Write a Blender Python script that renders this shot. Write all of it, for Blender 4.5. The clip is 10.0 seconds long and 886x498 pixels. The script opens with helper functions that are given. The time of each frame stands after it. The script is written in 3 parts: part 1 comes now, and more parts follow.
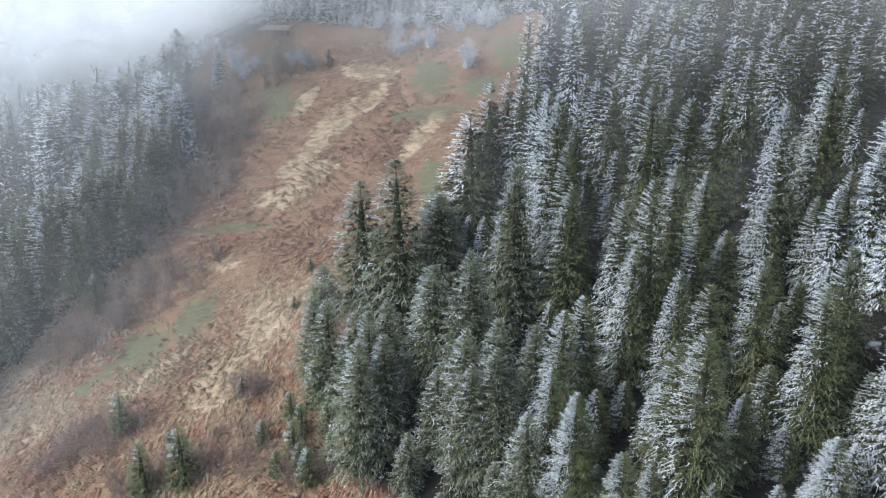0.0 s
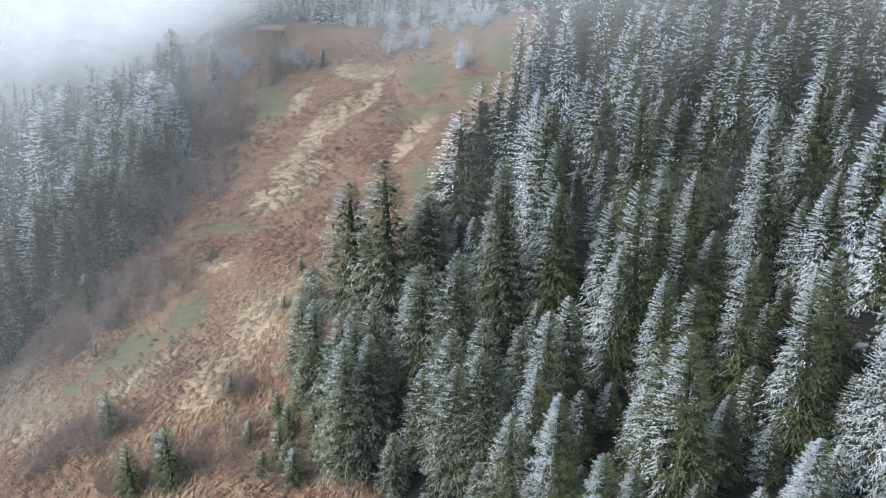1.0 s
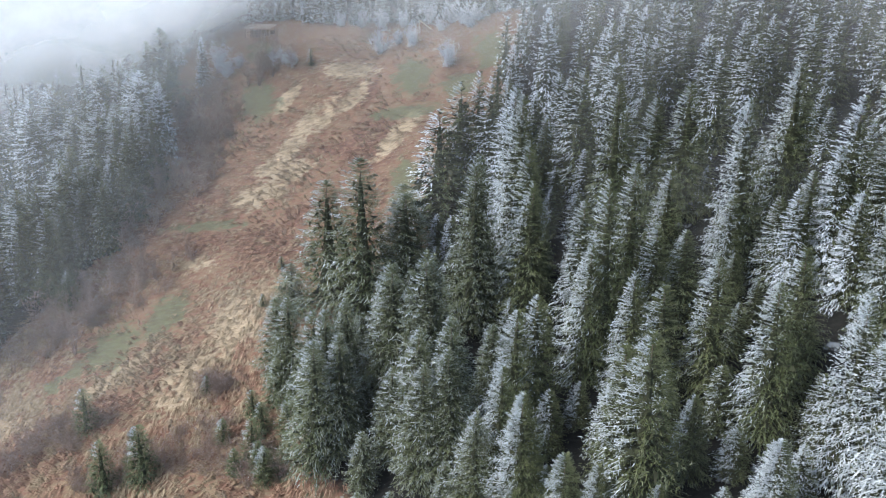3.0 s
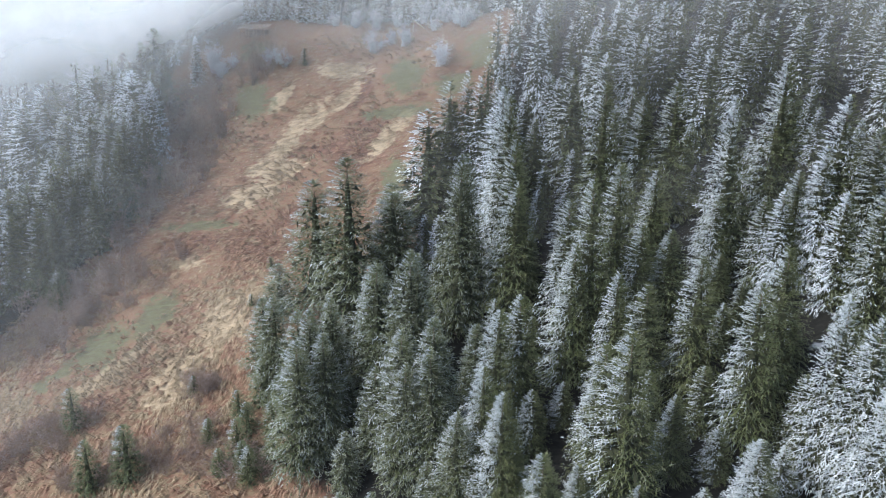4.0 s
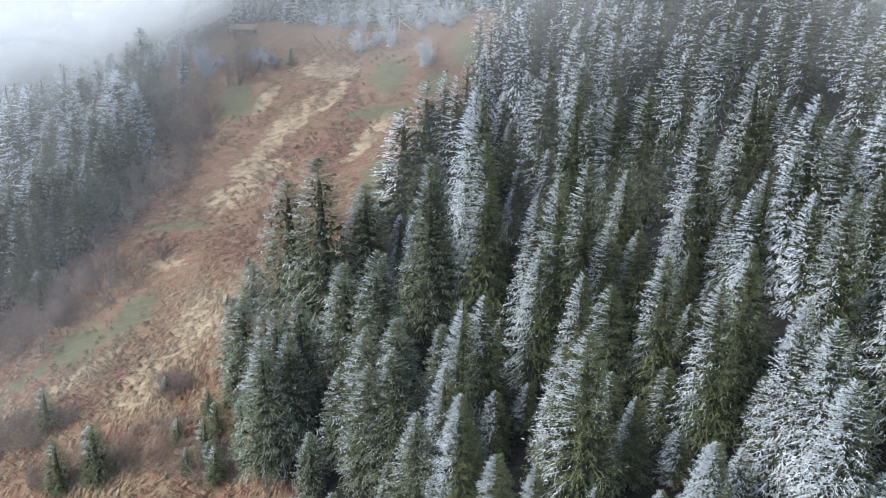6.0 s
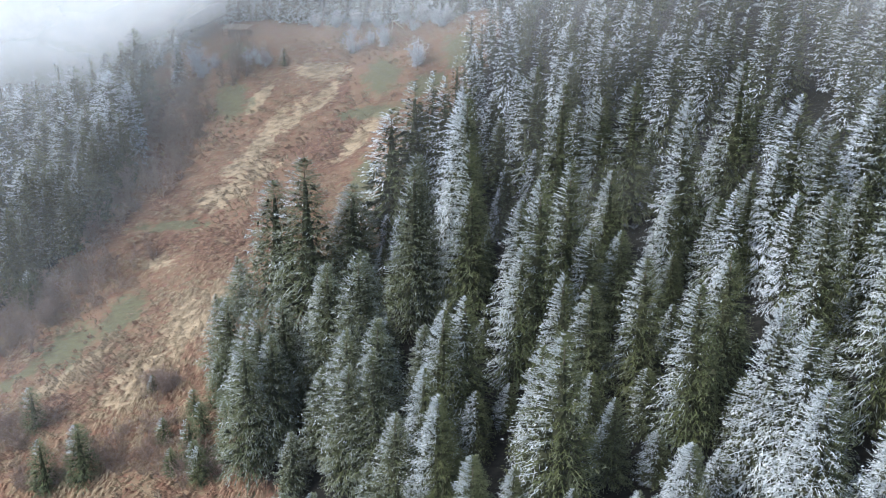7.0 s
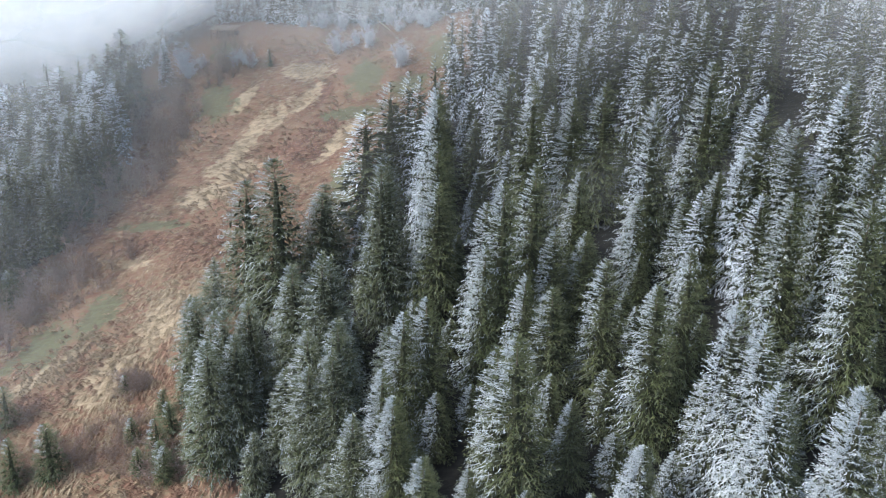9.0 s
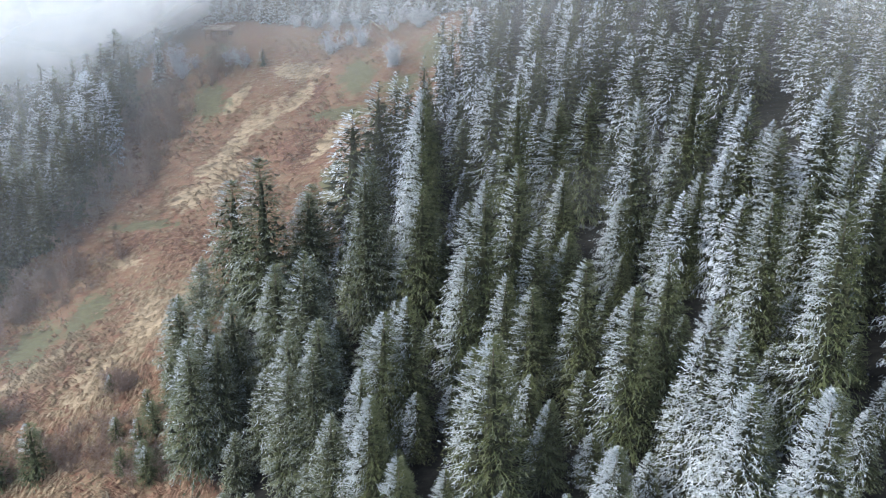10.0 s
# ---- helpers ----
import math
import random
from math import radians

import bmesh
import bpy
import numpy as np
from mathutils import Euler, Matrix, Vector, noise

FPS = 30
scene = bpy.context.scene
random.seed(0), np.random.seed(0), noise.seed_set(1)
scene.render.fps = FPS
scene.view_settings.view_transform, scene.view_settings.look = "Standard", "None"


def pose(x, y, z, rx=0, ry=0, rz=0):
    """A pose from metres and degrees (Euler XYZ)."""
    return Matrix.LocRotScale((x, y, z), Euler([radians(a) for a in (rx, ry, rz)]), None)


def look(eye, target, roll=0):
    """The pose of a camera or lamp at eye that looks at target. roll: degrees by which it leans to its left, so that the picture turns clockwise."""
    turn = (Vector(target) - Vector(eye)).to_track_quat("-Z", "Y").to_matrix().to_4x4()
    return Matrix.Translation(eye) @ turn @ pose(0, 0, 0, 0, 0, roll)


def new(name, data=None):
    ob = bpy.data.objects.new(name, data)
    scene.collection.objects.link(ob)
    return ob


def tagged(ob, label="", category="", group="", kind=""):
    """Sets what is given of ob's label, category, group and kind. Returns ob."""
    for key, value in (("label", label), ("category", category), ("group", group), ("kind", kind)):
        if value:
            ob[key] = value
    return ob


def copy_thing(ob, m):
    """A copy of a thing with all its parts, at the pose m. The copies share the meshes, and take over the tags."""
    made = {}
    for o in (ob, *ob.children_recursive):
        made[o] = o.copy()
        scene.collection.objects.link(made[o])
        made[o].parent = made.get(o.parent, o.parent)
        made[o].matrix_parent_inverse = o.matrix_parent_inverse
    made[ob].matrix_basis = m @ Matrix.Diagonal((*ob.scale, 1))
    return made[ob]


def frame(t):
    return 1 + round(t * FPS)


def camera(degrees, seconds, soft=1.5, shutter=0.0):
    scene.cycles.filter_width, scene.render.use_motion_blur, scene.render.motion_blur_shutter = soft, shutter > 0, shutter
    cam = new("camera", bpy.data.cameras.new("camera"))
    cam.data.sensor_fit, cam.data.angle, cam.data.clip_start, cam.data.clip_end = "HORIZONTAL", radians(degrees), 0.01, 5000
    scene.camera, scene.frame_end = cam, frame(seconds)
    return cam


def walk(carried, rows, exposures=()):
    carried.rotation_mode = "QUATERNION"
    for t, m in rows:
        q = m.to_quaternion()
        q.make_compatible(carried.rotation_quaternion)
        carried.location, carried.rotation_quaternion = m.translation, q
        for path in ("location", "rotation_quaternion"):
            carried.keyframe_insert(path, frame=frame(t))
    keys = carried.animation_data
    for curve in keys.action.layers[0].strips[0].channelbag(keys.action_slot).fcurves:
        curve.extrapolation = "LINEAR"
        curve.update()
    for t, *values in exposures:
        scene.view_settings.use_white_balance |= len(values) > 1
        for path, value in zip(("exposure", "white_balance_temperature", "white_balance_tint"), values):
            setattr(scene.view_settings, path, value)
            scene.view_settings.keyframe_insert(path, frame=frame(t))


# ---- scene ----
cam = camera(61.3, 10.0, soft=1.05)
METRES, EYE, TILT, LEAN, TURN = 27.0, 60.0, -16.0, -1.0, 0.0
ROWS = [
    (0.0, 0.0, 0.0, 0.0, 0.0, 0.0, -0.0),
    (0.5, 0.0402, 0.0017, 0.0006, 0.09, 0.02, -0.03),
    (1.0, 0.0818, 0.0046, 0.0036, 0.19, -0.02, -0.05),
    (1.5, 0.1252, 0.0071, 0.0001, 0.31, -0.0, -0.1),
    (2.0, 0.1696, 0.0095, -0.0029, 0.41, -0.0, -0.13),
    (2.5, 0.2151, 0.0131, -0.005, 0.52, -0.0, -0.15),
    (4.0, 0.3612, 0.0265, -0.008, 0.92, 0.02, -0.22),
    (4.5, 0.4106, 0.0293, -0.0064, 1.05, 0.02, -0.24),
    (5.0, 0.4615, 0.0323, -0.005, 1.17, 0.01, -0.24),
    (5.5, 0.5124, 0.0346, -0.0044, 1.28, 0.01, -0.28),
    (7.0, 0.6738, 0.0417, 0.0002, 1.73, -0.03, -0.32),
    (7.5, 0.7279, 0.0453, 0.0007, 1.87, -0.01, -0.34),
    (8.0, 0.7818, 0.0491, 0.001, 2.01, 0.0, -0.35),
    (8.5, 0.8355, 0.053, 0.0014, 2.13, 0.03, -0.41),
    (9.0, 0.8893, 0.0567, 0.002, 2.27, 0.03, -0.45),
    (9.5, 0.943, 0.0605, 0.0027, 2.39, 0.02, -0.48),
    (10.0, 0.9971, 0.0651, 0.0029, 2.53, 0.03, -0.55),
]
EXPOSURE, KELVIN, TINT = 1.28, 6300, 3
walk(cam, [(t, pose(0, 0, EYE, TILT, LEAN, TURN) @ pose(METRES * x, METRES * y, METRES * z, 90 + pitch, roll, yaw)) for t, x, y, z, yaw, pitch, roll in ROWS],
     exposures=[(0.0, EXPOSURE, KELVIN, TINT), (10.0, EXPOSURE, KELVIN, TINT)])

# ---- world and light: an overcast, misty winter day ----
SUN_UP, SUN_FROM = 45.0, 255.0  # elevation; compass direction that the light comes from, degrees from +y towards +x
world = bpy.data.worlds.new("overcast")
scene.world = world
world.use_nodes = True
wn, wl = world.node_tree.nodes, world.node_tree.links
sky = wn.new("ShaderNodeTexSky")
sky.sky_type = "NISHITA"
sky.sun_disc = False
sky.sun_elevation = radians(SUN_UP)
sky.sun_rotation = radians(SUN_FROM)
sky.dust_density = 3.0
grey = wn.new("ShaderNodeHueSaturation")
grey.inputs["Saturation"].default_value = 1.0
wl.new(sky.outputs["Color"], grey.inputs["Color"])
wl.new(grey.outputs["Color"], wn["Background"].inputs["Color"])
wn["Background"].inputs["Strength"].default_value = 0.13

sun = new("sun", bpy.data.lights.new("sun", "SUN"))
sun.data.energy = 1.5
sun.data.angle = radians(30)
sun.data.color = (0.98, 0.99, 1.0)
sa = radians(SUN_FROM)
sun.matrix_world = look((math.sin(sa) * 100, math.cos(sa) * 100, 100 * math.tan(radians(SUN_UP))), (0, 0, 0))


# ---- materials ----
def material(name, rough=0.9):
    m = bpy.data.materials.new(name)
    m.use_nodes = True
    b = m.node_tree.nodes["Principled BSDF"]
    b.inputs["Roughness"].default_value = rough
    b.inputs["Specular IOR Level"].default_value = 0.15
    return m, m.node_tree.nodes, m.node_tree.links, b


def noise_node(n, l, scale, detail=4.0, vec=None, rough=0.6):
    t = n.new("ShaderNodeTexNoise")
    t.inputs["Scale"].default_value = scale
    t.inputs["Detail"].default_value = detail
    t.inputs["Roughness"].default_value = rough
    if vec is not None:
        l.new(vec, t.inputs["Vector"])
    return t.outputs["Fac"]


def world_place(n):
    return n.new("ShaderNodeNewGeometry").outputs["Position"]


def calc(n, l, op, a, b=None, c=None):
    t = n.new("ShaderNodeMath")
    t.operation = op
    for i, v in enumerate((a, b, c)):
        if v is None:
            continue
        if isinstance(v, (int, float)):
            t.inputs[i].default_value = v
        else:
            l.new(v, t.inputs[i])
    return t.outputs[0]


def blend(n, l, fac, a, b):
    t = n.new("ShaderNodeMix")
    t.data_type = "RGBA"
    for key, v in ((0, fac), (6, a), (7, b)):
        if isinstance(v, (int, float)):
            t.inputs[key].default_value = v
        elif isinstance(v, tuple):
            t.inputs[key].default_value = (*v, 1)
        else:
            l.new(v, t.inputs[key])
    return t.outputs[2]


def ramp(n, l, v, lo, hi, a=0.0, b=1.0):
    t = n.new("ShaderNodeMapRange")
    t.interpolation_type = "SMOOTHSTEP"
    l.new(v, t.inputs[0])
    for i, x in enumerate((lo, hi, a, b)):
        t.inputs[i + 1].default_value = x
    return t.outputs[0]


def attribute(n, name):
    t = n.new("ShaderNodeAttribute")
    t.attribute_name = name
    return t


STRAW, STRAW_PALE = (0.180, 0.136, 0.090), (0.335, 0.262, 0.185)
BRACKEN, BRACKEN_DARK = (0.142, 0.072, 0.053), (0.062, 0.038, 0.030)
GREEN, MOSS = (0.082, 0.108, 0.060), (0.058, 0.070, 0.045)
RIME = (0.585, 0.635, 0.725)


def ground_material():
    m, n, l, b = material("hillside", 0.95)
    p = world_place(n)
    cover = n.new("ShaderNodeSeparateColor")
    cov = attribute(n, "cover")
    l.new(cov.outputs["Color"], cover.inputs[0])
    lie = n.new("ShaderNodeMapping")  # the grass lies in streaks across the slope
    lie.inputs["Scale"].default_value = (0.40, 1.0, 0.3)
    l.new(p, lie.inputs["Vector"])
    fine, mid = noise_node(n, l, 1.5, 6, lie.outputs[0], 0.7), noise_node(n, l, 0.35, 4, p)
    straw = blend(n, l, ramp(n, l, fine, 0.35, 0.68), BRACKEN, STRAW)
    pale = blend(n, l, ramp(n, l, fine, 0.3, 0.6), STRAW, STRAW_PALE)
    red = blend(n, l, ramp(n, l, fine, 0.3, 0.66), BRACKEN_DARK, BRACKEN)
    red = blend(n, l, ramp(n, l, mid, 0.5, 0.72, 0, 0.75), red, STRAW)
    red = blend(n, l, ramp(n, l, fine, 0.54, 0.66, 0, 0.75), red, (0.27, 0.20, 0.14))
    green = blend(n, l, ramp(n, l, fine, 0.3, 0.7), MOSS, GREEN)
    # forest floor: litter taken to near black, the shade between trees painted in
    shaded_floor = blend(n, l, ramp(n, l, fine, 0.35, 0.7), (0.010, 0.010, 0.010), (0.022, 0.021, 0.019))
    snow = blend(n, l, ramp(n, l, mid, 0.6, 0.72, 0, 0.35), shaded_floor, RIME)
    broken = calc(n, l, "ADD", calc(n, l, "SUBTRACT", mid, 0.5), calc(n, l, "MULTIPLY", calc(n, l, "SUBTRACT", fine, 0.5), 0.7))
    def patch(v, w=1.0):
        return ramp(n, l, calc(n, l, "ADD", v, calc(n, l, "MULTIPLY", broken, w)), 0.3, 0.72)
    col = blend(n, l, patch(cover.outputs[0]), straw, red)
    col = blend(n, l, patch(cov.outputs["Alpha"], 1.7), col, pale)
    col = blend(n, l, calc(n, l, "MULTIPLY", patch(cover.outputs[1], 1.8), 0.7), col, green)
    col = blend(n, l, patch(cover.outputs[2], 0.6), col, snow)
    l.new(col, b.inputs["Base Color"])
    bump = n.new("ShaderNodeBump")
    bump.inputs["Strength"].default_value = 0.4
    bump.inputs["Distance"].default_value = 0.35
    l.new(fine, bump.inputs["Height"])
    l.new(bump.outputs[0], b.inputs["Normal"])
    return m


def grass_material():
    m, n, l, b = material("withered_grass", 0.9)
    tone = attribute(n, "tone").outputs["Fac"]
    isle = n.new("ShaderNodeNewGeometry").outputs["Random Per Island"]
    straw = blend(n, l, isle, STRAW, STRAW_PALE)
    red = blend(n, l, isle, BRACKEN, (0.30, 0.195, 0.14))
    l.new(blend(n, l, tone, straw, red), b.inputs["Base Color"])
    return m


def needle_material(name, bias, dusted=0.14, crusted=0.31, green=(0.084, 0.096, 0.036), dark=(0.068, 0.079, 0.036)):
    """Spruce needles with wind-blown rime on the windward boughs and the twig ends."""
    m, n, l, b = material(name, 0.8)
    p = world_place(n)
    side = attribute(n, "windward").outputs["Fac"]
    tip = attribute(n, "tip").outputs["Fac"]
    isle = n.new("ShaderNodeNewGeometry").outputs["Random Per Island"]
    own = n.new("ShaderNodeObjectInfo").outputs["Random"]
    blot = noise_node(n, l, 0.5, 4, p, 0.65)
    fine = noise_node(n, l, 6.0, 3, p, 0.7)
    f = calc(n, l, "MULTIPLY_ADD", side, 2.3, bias)
    for v, mid, w in ((tip, 0.6, 0.8), (isle, 0.5, 0.9), (blot, 0.5, 1.0), (own, 0.5, 0.6), (fine, 0.5, 0.5)):
        f = calc(n, l, "MULTIPLY_ADD", calc(n, l, "SUBTRACT", v, mid), w, f)
    # low tip weights darken: shade inside the crown is put into the needle colour
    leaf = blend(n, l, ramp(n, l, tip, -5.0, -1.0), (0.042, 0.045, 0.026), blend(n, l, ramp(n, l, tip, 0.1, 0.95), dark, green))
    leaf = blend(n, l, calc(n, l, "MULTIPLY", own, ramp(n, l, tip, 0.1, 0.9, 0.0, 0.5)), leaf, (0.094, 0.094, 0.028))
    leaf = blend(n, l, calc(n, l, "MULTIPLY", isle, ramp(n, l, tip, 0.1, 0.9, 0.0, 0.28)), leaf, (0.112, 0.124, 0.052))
    crust = calc(n, l, "MULTIPLY_ADD", isle, 0.5, crusted)
    dust = calc(n, l, "MULTIPLY", ramp(n, l, tip, 0.3, 1.0, 0.05, 1.0), calc(n, l, "MULTIPLY", ramp(n, l, blot, 0.3, 0.7, 0.5, 1.3), ramp(n, l, isle, 0.2, 1.0, 0.3 * dusted, 1.7 * dusted)))
    thick = calc(n, l, "MAXIMUM", dust, calc(n, l, "MULTIPLY", ramp(n, l, f, -0.15, 0.75), crust))
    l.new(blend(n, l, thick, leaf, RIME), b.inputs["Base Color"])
    return m


def twig_material(name, colour, other, rime=-1.0):
    m, n, l, b = material(name, 0.9)
    isle = n.new("ShaderNodeNewGeometry").outputs["Random Per Island"]
    tip = attribute(n, "tip").outputs["Fac"]
    f = calc(n, l, "ADD", calc(n, l, "MULTIPLY_ADD", isle, 0.8, rime), calc(n, l, "MULTIPLY", tip, 0.6))
    l.new(blend(n, l, ramp(n, l, f, 0.1, 0.6, 0, 0.95), blend(n, l, isle, colour, other), RIME), b.inputs["Base Color"])
    return m


def wood_material(name, a, c):
    m, n, l, b = material(name, 0.9)
    t = n.new("ShaderNodeTexCoord")
    mp = n.new("ShaderNodeMapping")
    mp.inputs["Scale"].default_value = (6, 6, 0.8)
    l.new(t.outputs["Object"], mp.inputs["Vector"])
    l.new(blend(n, l, ramp(n, l, noise_node(n, l, 3.0, 5, mp.outputs[0]), 0.3, 0.7), a, c), b.inputs["Base Color"])
    return m


def haze_sheet_material():
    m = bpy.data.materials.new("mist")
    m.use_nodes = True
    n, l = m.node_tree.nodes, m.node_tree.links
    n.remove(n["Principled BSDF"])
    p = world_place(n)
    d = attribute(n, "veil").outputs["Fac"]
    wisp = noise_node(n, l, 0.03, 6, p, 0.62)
    # haze is painted as opacity: the sheet's own weight, broken into wisps
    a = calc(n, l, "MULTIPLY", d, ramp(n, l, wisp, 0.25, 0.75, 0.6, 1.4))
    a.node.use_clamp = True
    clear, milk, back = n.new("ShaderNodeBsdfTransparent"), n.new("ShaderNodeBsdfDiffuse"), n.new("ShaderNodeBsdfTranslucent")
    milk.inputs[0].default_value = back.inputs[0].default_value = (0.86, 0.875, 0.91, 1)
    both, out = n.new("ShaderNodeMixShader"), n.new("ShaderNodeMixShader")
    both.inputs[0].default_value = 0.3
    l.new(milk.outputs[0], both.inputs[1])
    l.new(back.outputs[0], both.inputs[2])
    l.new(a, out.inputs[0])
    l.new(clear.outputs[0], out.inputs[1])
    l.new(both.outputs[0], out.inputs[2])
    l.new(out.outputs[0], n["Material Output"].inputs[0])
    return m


M_GROUND, M_GRASS, M_HAZE_SHEET = ground_material(), grass_material(), haze_sheet_material()
M_NEEDLES = [needle_material("needles_thin_rime", -1.7, 0.12), needle_material("needles_rimed", -0.82, 0.08), needle_material("needles_heavy_rime", 0.62, 0.20, 0.37), needle_material("needles_white_rime", 4.0, 0.8, 0.95),
             needle_material("needles_frosted", -2.2, 0.43), needle_material("needles_white_windward", -0.12, 0.11, 0.60)]
M_YOUNG = needle_material("needles_young", -2.2, 0.16, 0.38, (0.115, 0.135, 0.062), (0.072, 0.088, 0.042))
M_BARK = wood_material("spruce_bark", (0.07, 0.055, 0.045), (0.16, 0.13, 0.11))
M_TIMBER = wood_material("weathered_timber", (0.13, 0.085, 0.065), (0.30, 0.22, 0.17))
M_BOARD = wood_material("grey_roof_boards", (0.26, 0.20, 0.175), (0.62, 0.56, 0.54))
M_PALE = wood_material("barkless_wood", (0.42, 0.36, 0.29), (0.62, 0.56, 0.48))
M_TWIG = twig_material("bare_twigs", (0.175, 0.130, 0.112), (0.30, 0.232, 0.205))
M_TWIG_DIM = twig_material("bare_twigs_light_rime", (0.200, 0.142, 0.125), (0.32, 0.24, 0.21), -0.88)
M_TWIG_RIME = twig_material("rimed_twigs", (0.17, 0.14, 0.13), (0.28, 0.24, 0.23), -0.16)


# ---- terrain ----
def ground_z(x, y):
    """A steep even hillside that rises away and to the east, with a shallow hollow in the meadow."""
    x, y = np.asarray(x, float), np.asarray(y, float)
    z = 32.6 + 0.301 * x + 0.493 * (y - 150)
    z = z - 3.0 * np.exp(-((x + 35) ** 2 + (y - 165) ** 2) / (2 * 35.0 ** 2))
    z = z + 4.5 * np.exp(-((x + 36) ** 2 + (y - 228) ** 2) / (2 * 18.0 ** 2))
    far = np.maximum(0, y - 600)
    return z - 0.493 * far ** 2 / (far + 240) * 1.0 - 0.301 * np.sign(x) * np.maximum(0, np.abs(x) - 260)


def z_at(x, y):
    return float(ground_z(x, y))


EDGE_Y = (30, 60, 85, 92, 103, 112, 117, 121, 140, 154, 165, 180, 196, 215, 240)
EDGE_X = (8, 2, -6, -12, -17, -19, -14, 1, 3, 7, 14, 21, 24, 26, 26)
TOP_X = (-80, -66, -54, -39, -25, -11, 6, 20, 40)
TOP_Y = (262, 250, 237, 225.5, 219, 214, 208.5, 203.5, 198)
WEST_Y = (60, 100, 126, 131, 144, 155, 175, 205, 230, 246, 262)
WEST_X = (-97, -92, -82.5, -79, -71, -64, -61, -66, -74, -66, -20)


def east_wood(x, y):
    return x - np.interp(y, EDGE_Y, EDGE_X)


def west_wood(x, y):
    return np.interp(y, WEST_Y, WEST_X) - x


def top_wood(x, y):
    return y - np.interp(x, TOP_X, TOP_Y)


def in_woods(x, y):
    return np.maximum(np.maximum(east_wood(x, y), west_wood(x, y)), top_wood(x, y))


# meadow cover: ellipses on the plan, each a centre and two half axes
GREEN_PATCHES = [
    (-54.0, 126.6, 5.0, 3.8, -4.3, 5.2), (-62.4, 120.4, 2.1, 1.1, -1.5, 1.8), (-44.8, 156.0, 10.0, -2.9, -0.6, 2.2), (-43.0, 198.1, 1.7, 5.9, -6.7, 6.9),
    (-2.5, 189.9, 5.5, 0.4, -2.0, 9.3), (-3.5, 176.0, 9.8, -3.0, -0.3, 2.9), (-1.7, 149.9, 3.7, -1.8, -0.2, 10.2), (16.8, 189.8, 5.3, -3.2, 0.6, 9.8),
    (9.0, 180.1, 5.7, -0.6, -0.6, 5.3), (-45.6, 131.6, 4.0, 5.6, -3.4, 3.8), (-46.7, 217.5, 5.5, -3.2, -1.1, 5.9), (-59.5, 123.4, 2.6, 2.0, -1.3, 1.5),
    (-17.3, 95.5, 5.1, -1.3, -0.5, 3.5),
]
BRACKEN_PATCHES = [
    (-10.3, 168.3, 6.9, 6.1, -5.2, 11.0), (-27.9, 143.5, 11.8, -6.0, -0.7, 6.3), (-43.4, 150.2, 7.3, -0.9, -1.7, 4.7), (-41.2, 117.5, 3.2, 1.5, -2.6, 3.8),
    (-48.7, 113.6, 5.9, -0.5, -1.1, 2.2), (-62.6, 197.9, 6.0, -2.5, -6.3, 22.9), (-14.3, 188.0, 4.0, 3.7, -2.3, 4.8), (-22.1, 151.0, 5.8, 2.6, -2.1, 4.6),
    (-65.3, 107.0, 4.8, 2.1, -5.9, 6.4), (-21.0, 120.0, 3.6, -1.3, -0.8, 5.1), (10.4, 183.9, 7.8, -2.2, -0.2, 3.3),
    (-60.4, 162.0, 3.5, 6.3, -5.8, 6.8), (-63.0, 126.9, 4.0, 3.2, -3.5, 4.0), (-52.8, 172.0, 7.4, -2.6, -3.3, 12.4),
    (-20.0, 188.3, 2.8, 2.8, -2.4, 4.4), (-16.5, 169.1, 8.0, -2.4, -0.7, 3.1),
]
PALE_PATCHES = [
    (-28.9, 180.3, 3.2, 9.2, -2.8, 3.4), (-30.9, 168.5, 8.2, -1.5, -1.3, 4.7), (-17.1, 188.3, 5.0, 4.7, -1.7, 3.5), (-19.6, 200.3, 9.2, -3.6, -0.4, 4.1),
    (-30.4, 125.1, 3.7, 6.2, -4.6, 5.4), (-37.5, 114.9, 3.6, 4.5, -3.9, 4.4), (-50.0, 120.0, 5.9, 5.1, -1.5, 1.8), (-69.9, 116.5, 6.4, 3.1, -5.0, 5.5),
    (-35.1, 195.0, 3.0, 4.9, -2.0, 2.6), (-4.6, 168.3, 5.0, 7.4, -1.9, 3.3), (-23.8, 128.7, 5.0, -1.9, -0.9, 5.7),
    (-34.8, 161.7, 7.0, 0.8, -1.8, 4.4), (-76.6, 130.6, 5.9, 4.9, -2.6, 2.8), (-44.4, 145.0, 5.1, -1.8, -0.5, 2.1),
    (-22.9, 184.4, 2.4, 7.8, -1.9, 2.3), (-30.8, 175.1, 3.0, 5.3, -2.8, 3.8),
]


def cover_of(patches, x, y):
    out = np.zeros_like(x)
    for cx, cy, ax, ay, bx, by in patches:
        d = ax * by - ay * bx
        u, v = ((x - cx) * by - (y - cy) * bx) / d, ((y - cy) * ax - (x - cx) * ay) / d
        out = np.maximum(out, np.clip(1.35 - np.sqrt(u * u + v * v), 0, 1))
    return out


